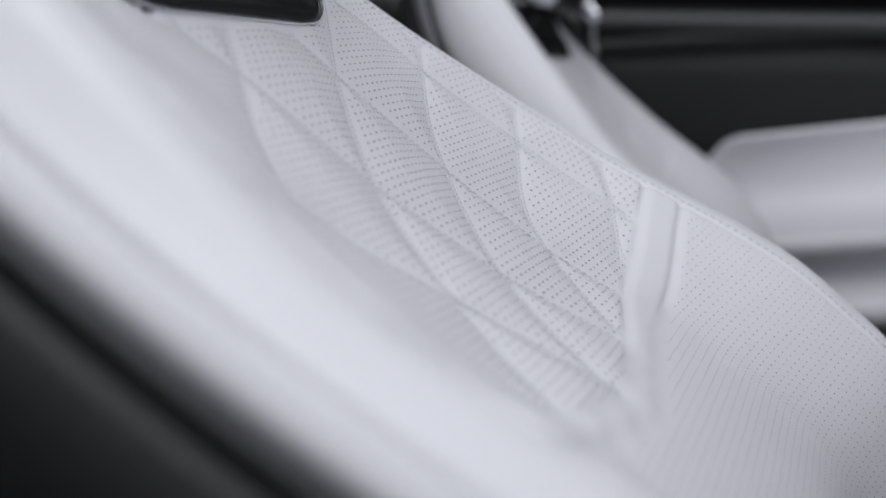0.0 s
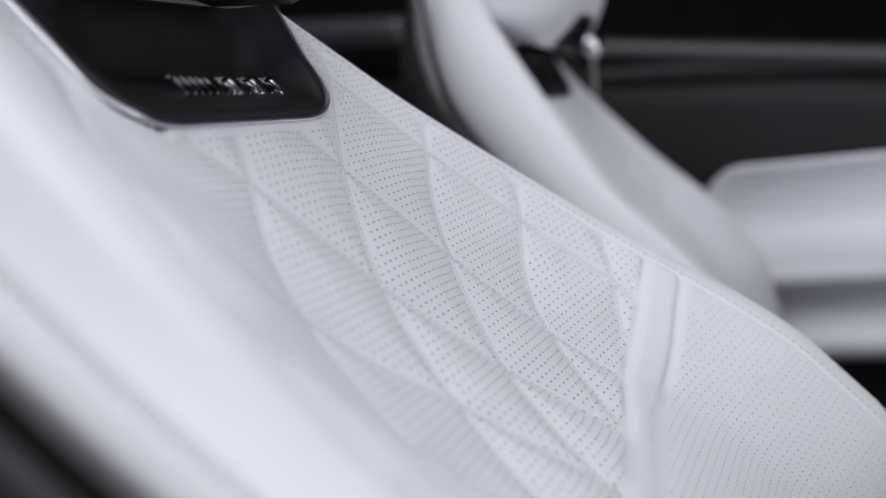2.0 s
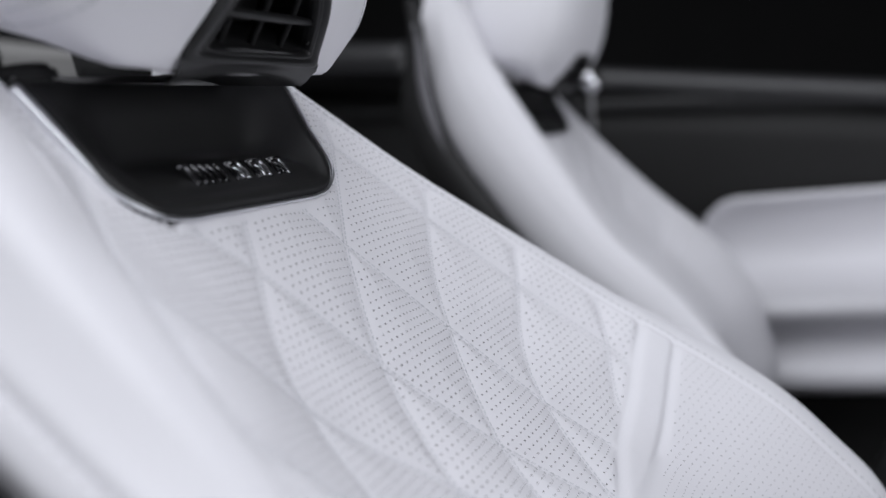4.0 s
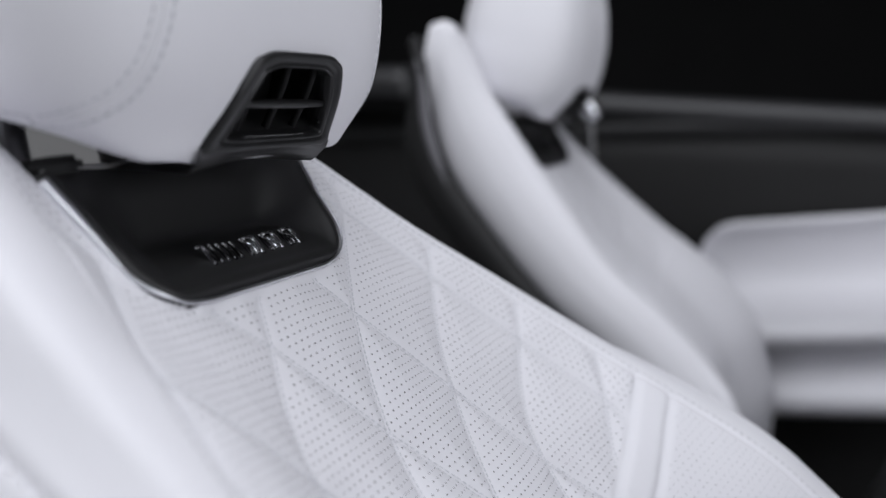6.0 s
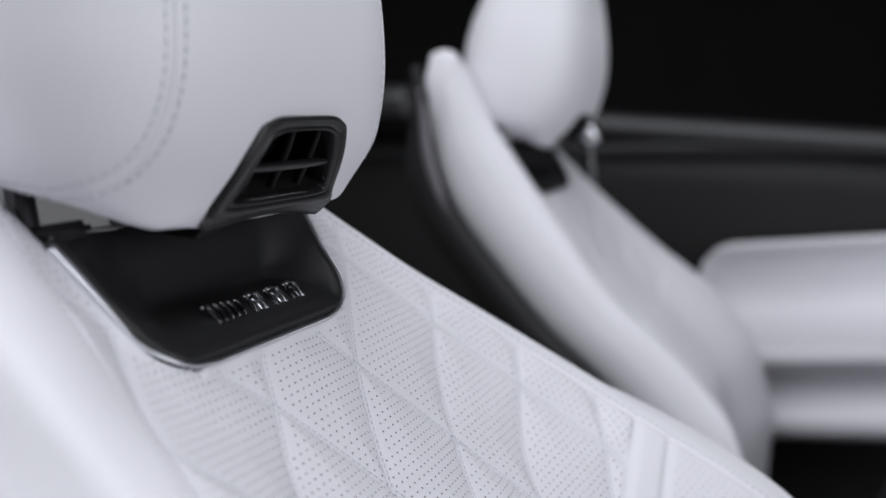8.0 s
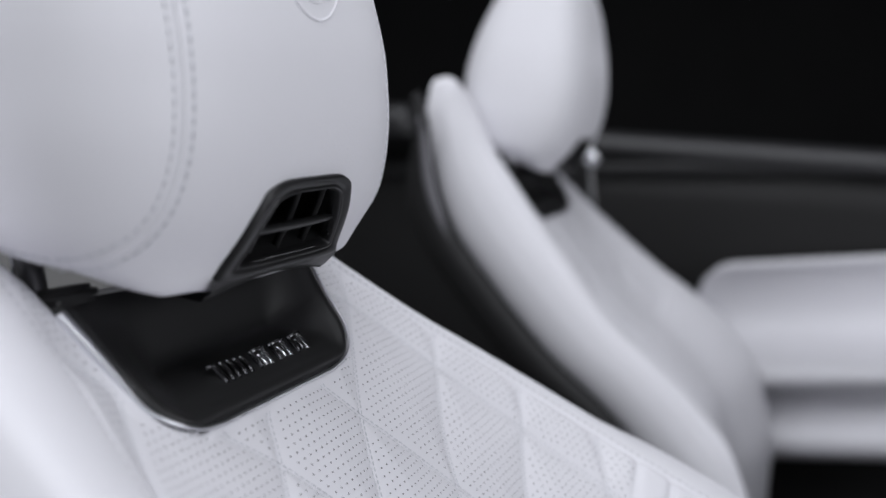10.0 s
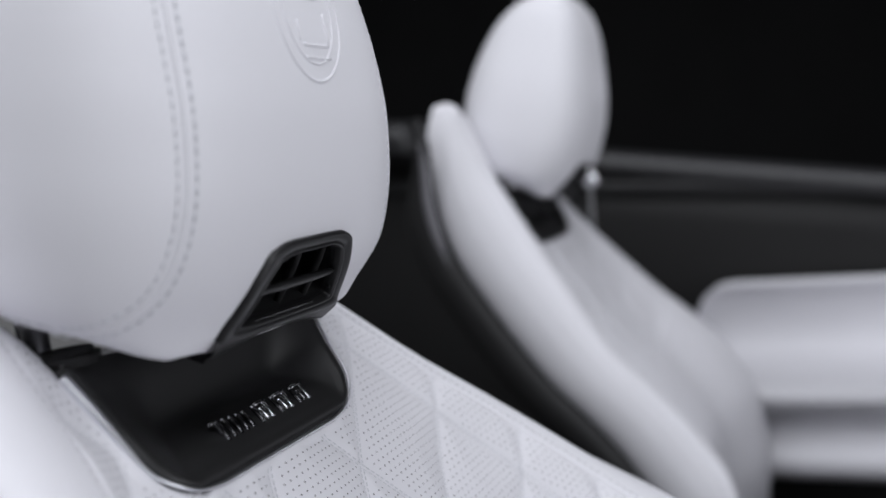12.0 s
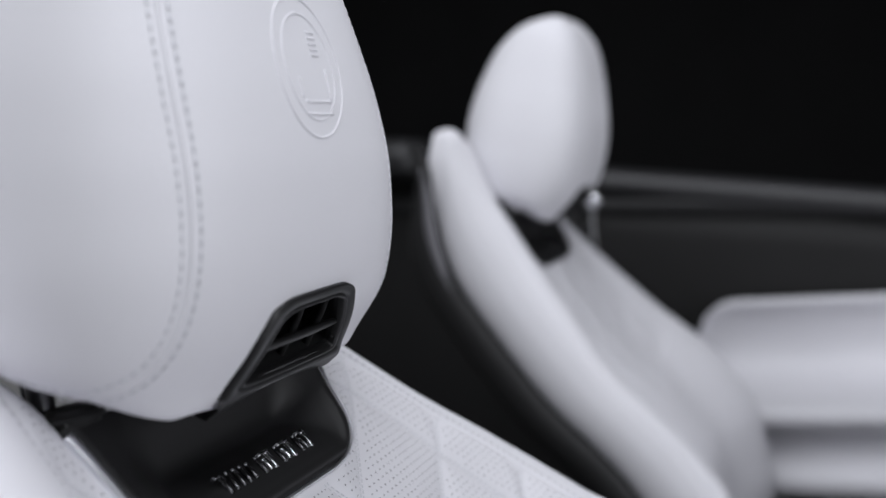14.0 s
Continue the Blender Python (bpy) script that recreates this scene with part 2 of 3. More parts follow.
def back_grid(cols):
    rows = back_rows()
    S = np.repeat(np.asarray(cols)[None], len(rows), 0)
    base = np.repeat(rows[:, None], len(cols), 1)
    top = v_top(S)
    V = np.where(base < 0.02, 0.02 + (base - 0.02) * (0.02 - top) / 0.19, base)
    return S, V


def shell_mesh():
    verts = []
    for v in np.linspace(-0.165, V_BOTTOM, 60):
        verts += [shell_edge(-1, v, o, b) for o, b in zip(OUT, BACKW)]
        mid = max(v, -0.01)
        verts += [(-0.06, -mid, float(lerp_smooth(v, V_TAB, CREST_N)) - 0.13), (0.06, -mid, float(lerp_smooth(v, V_TAB, CREST_F)) - 0.13)]
        verts += [shell_edge(1, v, o, b) for o, b in list(zip(OUT, BACKW))[::-1]]
    return verts, grid_faces(60, 2 * len(OUT) + 2)


def follow_seam(C, V):
    """Columns of the near side bent so that the panels part along the seam."""
    seam = seam_in(np.full_like(C, -1.0), V)
    inside = C * seam / SEAM_NEAR
    outside = -(seam + (-C - SEAM_NEAR) * (0.165 - seam) / (0.165 - SEAM_NEAR))
    return np.where(C >= 0, C, np.where(C >= -SEAM_NEAR - 1e-9, inside, np.where(C > -0.165, outside, C)))


def leather_strip(name, cols, parent, label=""):
    S, V = back_grid(cols)
    S = follow_seam(S, V)
    P = surface(S, V)
    hole = in_plate(across(S, V), V, -0.001)
    n, m = S.shape
    keep = lambda i, j: not (hole[i, j] and hole[i + 1, j] and hole[i, j + 1] and hole[i + 1, j + 1])
    return mesh_part(name, P.reshape(-1, 3), grid_faces(n, m, keep, flip=True), LEATHER, parent, label)


def stitches(name, line, parent, mat, length, gap, radius, lift, lean=0.0, label="", flat=0.6):
    """A row of short threads along line(t) -> (s, v), joined into one mesh."""
    ts = np.linspace(0, 1, 1200)
    s, v = line(ts)
    p, n = on_surface(s, v, lift)
    run = np.concatenate([[0], np.cumsum(np.linalg.norm(np.diff(p, axis=0), axis=1))])
    verts, faces = [], []
    for at in np.arange(0, run[-1] - length, length + gap):
        c = np.array([np.interp(at + length / 2, run, p[:, k]) for k in range(3)])
        d = np.array([np.interp(at + length, run, p[:, k]) for k in range(3)]) - np.array([np.interp(at, run, p[:, k]) for k in range(3)])
        d = d / (np.linalg.norm(d) + 1e-9)
        nn = np.array([np.interp(at, run, n[:, k]) for k in range(3)])
        side = np.cross(nn, d)
        d2 = d * math.cos(lean) + side * math.sin(lean)
        side = np.cross(nn, d2)
        base = len(verts)
        for f, r in ((-0.5, 0.35), (-0.3, 1), (0.3, 1), (0.5, 0.35)):
            for k in range(6):
                w = k * math.pi / 3
                verts.append(c + d2 * f * length + radius * r * (math.cos(w) * side + flat * math.sin(w) * nn))
        for q in range(3):
            for k in range(6):
                faces.append((base + q * 6 + k, base + q * 6 + (k + 1) % 6, base + q * 6 + 6 + (k + 1) % 6, base + q * 6 + 6 + k))
        faces += [tuple(base + k for k in range(6))[::-1], tuple(base + 18 + k for k in range(6))]
    ob = mesh_part(name, verts, faces, mat, parent, label)
    ob["kind"] = "stuff"
    return ob


def discs(name, s, v, radius, mat, parent, lift=0.00025, label=""):
    """Small round punched holes in the leather, joined into one mesh."""
    p, n = on_surface(s, v, lift)
    verts, faces = [], []
    for c, nn in zip(p, n):
        x = np.cross(nn, (0, 1, 0.2))
        x = x / np.linalg.norm(x)
        y = np.cross(nn, x)
        base = len(verts)
        verts += [c + radius * (math.cos(k * math.pi / 4) * x + math.sin(k * math.pi / 4) * y) for k in range(8)]
        faces.append(tuple(range(base, base + 8)))
    ob = mesh_part(name, verts, faces, mat, parent, label, smooth=False)
    ob["kind"] = "stuff"
    return ob


seat = tagged(new("car_seat"), "white quilted leather sports car seat with black neck plate", "car seat", "car seats")

# leather panels, split at the seams
fine = lambda a, b, step: list(np.arange(a, b - 1e-6, step))
inner_cols = fine(-SEAM_NEAR, SEAM_IN, 0.0016) + [SEAM_IN]
leather_strip("quilted_panel", inner_cols, seat, "perforated white leather panel with diamond quilting")
def bolster_cols(start):
    return fine(start, start + 0.006, 0.0007) + fine(start + 0.006, 0.1655, 0.002) + fine(0.1655, 0.1755, 0.0005) + fine(0.1755, S_END, 0.002) + [S_END]


outer_cols = bolster_cols(SEAM_IN)
near_cols = [-c for c in bolster_cols(SEAM_NEAR)[::-1]]
leather_strip("side_bolster", outer_cols, seat, "smooth white leather side bolster")
bolster = leather_strip("side_bolster", near_cols, seat, "smooth white leather side bolster")

# stitching
for sign in (-1, 1):
    stitches("bolster_stitching", lambda t, q=sign: (q * (SEAM_OUT - 0.0002) + 0 * t, -0.14 + 0.62 * t), seat, LEATHER, 0.0040, 0.0011, 0.0006, 0.0002, lean=0.35 * sign)
    stitches("seam_stitching", lambda t, q=sign: (q * (seam_in(q, -0.12 + 0.6 * t) + 0.0022), -0.12 + 0.6 * t), seat, THREAD, 0.0030, 0.0016, 0.00032, 0.00005)
    n = int(0.62 / 0.0051)
    discs("stitch_hole", np.full(n, sign * (SEAM_OUT + 0.0006)), -0.14 + 0.0051 * (np.arange(n) + 0.92), 0.00085, SEAMDARK, seat)

# quilting seams: two rows of fine thread on each line
for fam in (-1, 1):
    for k in range(-7, 8):
        va = np.linspace(-0.10, 0.225, 500)
        kk = 0.5 + k + fam * (va - ROW0) / ROW / 2
        ua0 = np.interp(kk, LATTICE, LATTICE_U) - DRAW * kk * pull(va)
        for off in (-0.0013, 0.0013):
            ua = ua0 + off
            sa = s_at(ua, va)
            ok = (np.abs(kk) < 2.9) & (np.abs(sa) < seam_in(sa, va) - 0.002) & ~in_plate(ua, va, 0.004) & (va > v_top(sa) + 0.012) & (va < band(ua) - 0.002)
            if ok.sum() > 25:
                va2, sa2 = va[ok], sa[ok]
                stitches("quilt_stitching", lambda t, va2=va2, sa2=sa2: (np.interp(t, np.linspace(0, 1, len(sa2)), sa2), np.interp(t, np.linspace(0, 1, len(va2)), va2)), seat, THREAD_PALE, 0.0024, 0.0008, 0.00028, 0.00008)

# perforation, clear of the seams
step = 0.0041
us, vs = [], []
for r, v in enumerate(np.arange(-0.12, 0.46, 0.0038)):
    for u in np.arange(-0.145, 0.20, step):
        us.append(u + (step / 2 if r % 2 else 0))
        vs.append(v)
us, vs = np.array(us), np.array(vs)
ss = s_at(us, vs)
ok = (np.abs(ss) < seam_in(ss, vs) - 0.004) & ~in_plate(us, vs, 0.0045) & (vs > v_top(ss) + 0.02)
upper = ok & (vs < band(us) - 0.003) & (diamond(us, vs) > 0.0029)
lower = ok & (vs > band(us) + band_width(us) + 0.004) & (vs < 0.36)
discs("perforation", ss[upper], vs[upper], 0.00044, HOLE, seat)
discs("perforation", ss[lower], vs[lower], 0.0003, HOLE, seat)

# black shell behind the leather
OUT = (-0.012, -0.004, 0.006, 0.0115, 0.0135, 0.008, -0.04)
BACKW = (0.016, 0.020, 0.013, 0.016, 0.05, 0.09, 0.12)


def shell_edge(sign, v, out, back):
    """A point of the shell, by its distance outside the roll and behind the outer seam."""
    vv = max(v, float(v_top(0.17)) * 0.985)
    p = surface(sign * 0.19, vv)
    q = surface(sign * 0.170, max(vv, -0.13))
    squeeze = 1 - 0.5 * float(smoothstep(v, -0.06, -0.165)) if back > 0.03 else 1.0
    squeeze *= ROLL["shell"] if back > 0.03 else 1.0
    return (float(p[0]) + sign * out, -vv, float(q[2]) - back * squeeze - 0.006 - (ROLL["depth"] - 0.019) * float(smoothstep(v, -0.19, -0.01)))


shell = mesh_part("back_shell", *shell_mesh(), BLACKLEATHER, seat, "black leather side and back shell")

# neck plate: a scooped satin black panel with a thin silver edge
vs_p = np.linspace(PLATE_V0 - 0.004, PLATE_V1, 48)
qs = np.linspace(-1, 1, 65)


def plate_level(u, v):
    """The leather's smoothed level round the plate."""
    x = u - float(plate_mid(v))
    m = float(lerp_smooth(max(v, -0.03), VC_TAB, MIDDLE, 0.02)) + 0.004 * float(smoothstep(abs(x), 0.05, 0.09))
    if x > 0:
        return m
    hw = float(plate_half(v))
    leather = float(surface(s_at(u - 0.005, v), v, 0.0)[2]) - 0.0016
    return m + (leather - m) * min(1.0, -x / hw) ** 7 * float(smoothstep(v, PLATE_V1 - 0.002, PLATE_V1 - 0.02))


verts = []
for v in vs_p:
    hw = float(plate_half(v))
    for q in qs:
        u = float(plate_mid(v)) + q * hw
        edge = min(hw - abs(q) * hw, PLATE_V1 - v)
        scoop = 0.015 * float(smoothstep(edge, 0.004, 0.040)) * (0.2 + 0.8 * float(smoothstep(v, 0.0, -0.035)) - 0.88 * float(smoothstep(v, -0.022, -0.062)))
        lip = 0.0014 * math.exp(-((edge - 0.005) / 0.003) ** 2)
        verts.append((u, -v, plate_level(u, v) + 0.0012 - scoop + lip - 0.003 * math.exp(-(edge / 0.0015) ** 2)))
top_row = verts[:len(qs)]
shelf = []
for back in (0.042, 0.022, 0.008):
    shelf += [(x * (1 - back), y + back * (0.05 + 0.35 * float(smoothstep(x, -0.045, -0.01))), z - back) for x, y, z in top_row]
plate = mesh_part("neck_plate", verts, grid_faces(len(vs_p), len(qs), flip=True), PIANO, seat, "satin black scooped neck plate")
mesh_part("plate_ledge", shelf + top_row, grid_faces(4, len(qs), flip=True), LIP, plate, "grey satin ledge behind the plate")
side_v = PLATE_V0 + (PLATE_V1 - 0.0002 - PLATE_V0) * np.sin(np.linspace(0, math.pi / 2, 60))
flank = [(float(plate_half(v)) + 0.0002, float(v)) for v in side_v]
foot = float(plate_half(PLATE_V1))
edge_line = [(-h, v) for h, v in flank] + [(u, PLATE_V1 + 0.0008) for u in np.linspace(-foot, foot, 24)[1:-1]] + [(h, v) for h, v in flank[::-1]]
radii = [0.0009 + 0.0016 * float(smoothstep(v, 0.0, -0.045)) * (1.0 if u < 0 else 0.0) for u, v in edge_line]
pts = [(float(plate_mid(v)) + u, -v, plate_level(float(plate_mid(v)) + u, v) + 0.0005 + 0.4 * r) for (u, v), r in zip(edge_line, radii)]
mesh_part("plate_edge", *tube(pts, radii, 10), SILVER, plate, "thin satin silver edge")


lip_line = [Vector(top_row[i]) + Vector((0, 0.0008, -0.0004)) for i in range(1, len(qs) - 1, 2)]
mesh_part("plate_lip", *tube(lip_line, [0.0009 + 0.0009 * math.sin(math.pi * i / (len(lip_line) - 1)) for i in range(len(lip_line))], 8), LIP, plate, "grey satin lip along the plate's top")


def badge_bar(u, v0, v1, width, mat, slant=0.0022, high=0.0016):
    """A slanted metal bar with a rounded top, standing on the plate between v0 and v1."""
    verts = []
    for f in np.linspace(0, 1, 7):
        v = v0 + (v1 - v0) * f
        x0 = u + slant * (f - 0.5)
        swell = math.sin(math.pi * min(1, max(0, 0.08 + 0.84 * f))) ** 0.35
        for q in np.linspace(0, math.pi, 7):
            verts.append((x0 + 0.004 + width / 2 * math.cos(q), -v - 0.001, BADGE_Z - 0.0006 + high * swell * math.sin(q) ** 0.6))
    return mesh_part("badge_bar", verts, grid_faces(7, 7) + [tuple(range(7)), tuple(range(42, 49))[::-1]], mat, plate)


BADGE_Z = -0.0056
for k in range(5):
    badge_bar(-0.0385 + 0.0046 * k, -0.0185 + 0.0003 * k, -0.0086, 0.0026, BADGE)
badge_bar(-0.0412, -0.0186, -0.0172, 0.0050, BADGE, slant=0.0)
# three plain block shapes after the bars, their glints put in as paler chrome
for u0, wide, bright in ((-0.0095, 0.0115, 1), (0.0060, 0.0125, 1), (0.0215, 0.0110, 2)):
    badge_bar(u0 + 0.2 * wide, -0.0182, -0.0166, wide * 0.8, BADGE, slant=0.0)
    badge_bar(u0 - wide * 0.28, -0.0176, -0.0084, 0.0022, BADGE)
    badge_bar(u0 + wide * 0.05, -0.0150, -0.0090, 0.0022, BADGE if bright == 2 else BADGEGLINT)
    badge_bar(u0 + wide * 0.42, -0.0176, -0.0084, 0.0032, BADGEGLINT)

# ---- headrest, in the seat's frame ----
rc = radians(RECLINE)


def from_car(a, z):
    """y and z of the seat's frame for a point a metres ahead and at height z in the car."""
    return -(a * math.sin(rc) - (z - 0.94) * math.cos(rc)), a * math.cos(rc) + (z - 0.94) * math.sin(rc)


HEAD_U = -0.009
Z_TAB = (0.978, 0.981, 0.985, 0.995, 1.005, 1.018, 1.035, 1.05, 1.08, 1.11, 1.135, 1.16, 1.177, 1.19, 1.199, 1.206, 1.210)
FRONT = (-0.003, -0.001, 0.001, 0.0048, 0.011, 0.017, 0.021, 0.023, 0.023, 0.018, 0.011, 0.003, -0.004, -0.012, -0.020, -0.030, -0.038)
BACK = (-0.007, -0.017, -0.031, -0.064, -0.087, -0.100, -0.111, -0.118, -0.122, -0.120, -0.115, -0.108, -0.099, -0.088, -0.076, -0.061, -0.048)
WIDE = (0.040, 0.062, 0.0755, 0.0945, 0.1025, 0.1055, 0.107, 0.1065, 0.1020, 0.0948, 0.0868, 0.0785, 0.0726, 0.067, 0.060, 0.051, 0.040)


def head_tab(z, table):
    """A headrest table, smoothed more in the middle than at the ends."""
    soft = max(0.0012, min(0.016, (z - 0.978) * 0.42, (1.210 - z) * 0.42))
    x = z + np.linspace(-soft, soft, 21)
    k = 1.05 - np.abs(np.linspace(-1, 1, 21))
    return float((np.interp(x, Z_TAB, table) * k).sum() / k.sum())


def arch(x, z):
    """The underside is hollow in the middle."""
    return z + 0.009 * float(smoothstep(z, 0.991, 0.978)) * max(0.0, 1 - (x / 0.066) ** 2)


def head_point(angle, z, out=0.0):
    """The headrest's skin at an angle round it (0 is ahead, positive to the far side)."""
    f, b, w = (head_tab(z, T) for T in (FRONT, BACK, WIDE))
    n = 3.4
    c, s = math.cos(angle), math.sin(angle)
    r = (abs(c) ** n + abs(s) ** n) ** (-1 / n)
    x = s * r * (w + out)
    a = c * r * ((f - b) / 2 + out) + (f + b) / 2
    lift = (0.0035 + 0.0030 * float(smoothstep(-a, 0.002, 0.034))) * float(smoothstep(z, 1.022, 0.988)) * float(smoothstep(abs(x), 0.036, 0.060))
    y, h = from_car(a, arch(x, z) + lift)
    return (x + HEAD_U, y, h)


def head_front(u, z, out=0.0):
    """The skin's front at u across and height z."""
    f, b, w = (head_tab(z, T) for T in (FRONT, BACK, WIDE))
    t = min(abs(u) / w, 0.999)
    n = 3.4
    a = (1 - t ** n) ** (1 / n) * ((f - b) / 2) + (f + b) / 2
    e = 0.002
    f2 = head_tab(z + e, FRONT)
    slope = (f2 - f) / e
    k = 1 / math.sqrt(1 + slope * slope)
    y, h = from_car(a + out * k, arch(u, z) - out * k * slope)
    return (u + HEAD_U, y, h)


VENT = [(-0.0435, 0.9885), (-0.040, 0.998), (-0.035, 1.013), (-0.030, 1.023), (-0.020, 1.0265), (0.020, 1.0265), (0.030, 1.023), (0.035, 1.013), (0.040, 0.998), (0.0435, 0.9885)]


def in_vent(u, z, shrink=0.0):
    if not 0.9885 + shrink < z < 1.0265 - shrink:
        return False
    left = np.interp(z, [p[1] for p in VENT[:5]], [p[0] for p in VENT[:5]])
    return abs(u) < -left - shrink


def head_angle(z, u=None, a=None):
    """The angle round the headrest of a point u across its front, or a ahead on its side."""
    f, b, w = (head_tab(z, T) for T in (FRONT, BACK, WIDE))
    n = 3.4
    if u is not None:
        t = min(0.999, u / w)
        return math.atan2(t, (1 - t ** n) ** (1 / n))
    t = max(-0.999, min(0.999, (a - (f + b) / 2) / ((f - b) / 2)))
    return math.atan2((1 - abs(t) ** n) ** (1 / n), t)


SEAM_KNOTS = [(head_angle(z, u=u), z) for z, u in ((1.203, 0.042), (1.19, 0.055), (1.17, 0.064), (1.14, 0.072), (1.11, 0.0755), (1.08, 0.0765), (1.055, 0.0765), (1.038, 0.0775), (1.025, 0.0800), (1.014, 0.0835), (1.006, 0.0870))]
SEAM_KNOTS += [(head_angle(z, a=a), z) for a, z in ((-0.006, 0.9995), (-0.020, 0.9940), (-0.036, 0.9935), (-0.054, 0.9985), (-0.076, 1.0075))]


def head_seam(t, off=0.0, out=0.0, sign=-1):
    """A point of the headrest's side seam, t from 0 at the top to 1 behind, off to one side of it."""
    k = np.linspace(0, 1, len(SEAM_KNOTS))
    ang = float(lerp_smooth(t, k, [p[0] for p in SEAM_KNOTS], 0.085))
    z = float(lerp_smooth(t, k, [p[1] for p in SEAM_KNOTS], 0.085))
    e = 0.01
    p = Vector(head_point(sign * ang, z, out))
    q = Vector(head_point(sign * float(lerp_smooth(t + e, k, [p[0] for p in SEAM_KNOTS], 0.085)), float(lerp_smooth(t + e, k, [p[1] for p in SEAM_KNOTS], 0.085)), out))
    side = Vector(head_point(sign * (ang + 0.02), z, out)) - p
    d = (q - p).normalized()
    side = (side - d * side.dot(d)).normalized()
    return p + side * off


zs = np.concatenate([np.linspace(0.978, 1.04, 44)[:-1], np.linspace(1.04, 1.19, 56)[:-1], np.linspace(1.19, 1.21, 16)])
angles = []
for side in range(4):
    angles += list(np.linspace(side * math.pi / 2, (side + 1) * math.pi / 2, 44)[:-1])
angles = [a + 0.0 for a in angles]
verts, keepmap = [], []
for z in zs:
    row = []
    for a in angles:
        p = head_point(a, z)
        verts.append(p)
        ahead = math.cos(a) > 0
        row.append(ahead and in_vent(p[0] - HEAD_U, z, 0.0058))
    keepmap.append(row)
m = len(angles)
faces = grid_faces(len(zs), m, lambda i, j: not (keepmap[i][j] or keepmap[i + 1][j] or keepmap[i][(j + 1) % m] or keepmap[i + 1][(j + 1) % m]), wrap=True)
faces += [tuple(range(m))[::-1], tuple(range((len(zs) - 1) * m, len(zs) * m))]
headrest = mesh_part("headrest", verts, faces, LEATHER, seat, "white leather headrest with air vent")

# double stitching round each side of the headrest's front
for sign in (-1, 1):
    for off in (-0.0036, 0.0036):
        pts = np.array([head_seam(t, off, 0.0001 if sign < 0 else -0.0001, sign) for t in np.linspace(0, 0.985, 400)])
        run = np.concatenate([[0], np.cumsum(np.linalg.norm(np.diff(pts, axis=0), axis=1))])
        verts, faces = [], []
        for at in np.arange(0, run[-1] - 0.0035, 0.0046):
            seg = [[np.interp(at + q, run, pts[:, k]) for k in range(3)] for q in (0, 0.0016, 0.0031)]
            v2, f2 = tube(seg, 0.00036, 5)
            faces += [tuple(len(verts) + i for i in f) for f in f2]
            verts += v2
        ob = mesh_part("headrest_stitching", verts, faces, THREAD_PALE, headrest)
        ob["kind"] = "stuff"
    mesh_part("headrest_piping", *tube([head_seam(t, 0, -0.0004, sign) for t in np.linspace(0, 0.985, 160)], 0.0011), LEATHER, headrest)

# round embossed emblem, plain rings and bars
ring = lambda r: [head_front(0.86 * r * math.cos(w), 1.1185 + r * math.sin(w), 0.0) for w in np.linspace(0, 2 * math.pi, 72)[:-1]]
for r, thick in ((0.0285, 0.0006), (0.0215, 0.0005)):
    mesh_part("emblem_ring", *tube(ring(r), thick, closed=True), LEATHER, headrest)
bars = [(0.003, 0.009, 1.1235 + 0.0023 * k) for k in range(5)] + [(-0.008, 0.011, 1.1045), (-0.009, 0.012, 1.0995)]
for u0, u1, z in bars:
    mesh_part("emblem_bar", *tube([head_front(u, z, 0.0) for u in np.linspace(u0, u1, 8)], 0.0006), LEATHER, headrest)
for u, z0, z1 in ((0.0118, 1.1045, 1.118), (-0.010, 1.106, 1.114)):
    mesh_part("emblem_bar", *tube([head_front(u, z, 0.0) for z in np.linspace(z0, z1, 8)], 0.0006), LEATHER, headrest)


def outline(shrink, n=12):
    """The vent's rounded outline, shrunk towards its middle."""
    P = [Vector((u * (1 - shrink / 0.04), 1.0075 + (z - 1.0075) * (1 - shrink / 0.030))) for u, z in VENT]
    out = []
    for i in range(len(P)):
        a, b = P[i], P[(i + 1) % len(P)]
        for q in np.linspace(0, 1, n)[:-1]:
            out.append(a.lerp(b, q))
    out = [Vector((p.x * (1.09 if p.x < 0 else 1.0), p.y)) for p in out]
    for _ in range(6):
        out = [(out[i - 1] + out[i] * 2 + out[(i + 1) % len(out)]) / 4 for i in range(len(out))]
    return out


loops = [(-0.0012, -0.002), (-0.0014, 0.0010), (-0.0006, 0.0021), (0.0008, 0.0024), (0.0046, 0.0020), (0.0052, 0.0008), (0.0058, 0.0008), (0.0064, 0.0019), (0.0074, 0.0019), (0.0082, 0.0006), (0.0088, -0.004)]
verts = []
for shrink, out in loops:
    verts += [head_front(p.x, p.y, out) for p in outline(shrink)]
m = len(outline(0))
vent = mesh_part("air_vent", verts, grid_faces(len(loops), m, wrap=True), VENTBLACK, headrest, "black plastic air vent frame")
verts = []
for shrink, out in ((0.0086, -0.002), (0.0086, -0.030)):
    verts += [head_front(p.x, p.y, out) for p in outline(shrink)]
faces = grid_faces(2, m, wrap=True) + [tuple(range(m, 2 * m))[::-1]]
mesh_part("vent_duct", verts, faces, DUCT, headrest)
bar = [head_front(u, 1.0060, -0.0020) for u in np.linspace(-0.0345, 0.031, 24)]
verts, faces = tube(bar, [0.0011 + 0.0009 * math.sin(math.pi * k / 23) ** 0.5 for k in range(24)], 10)
mesh_part("vent_slat", verts, faces, VENTBLACK, headrest)
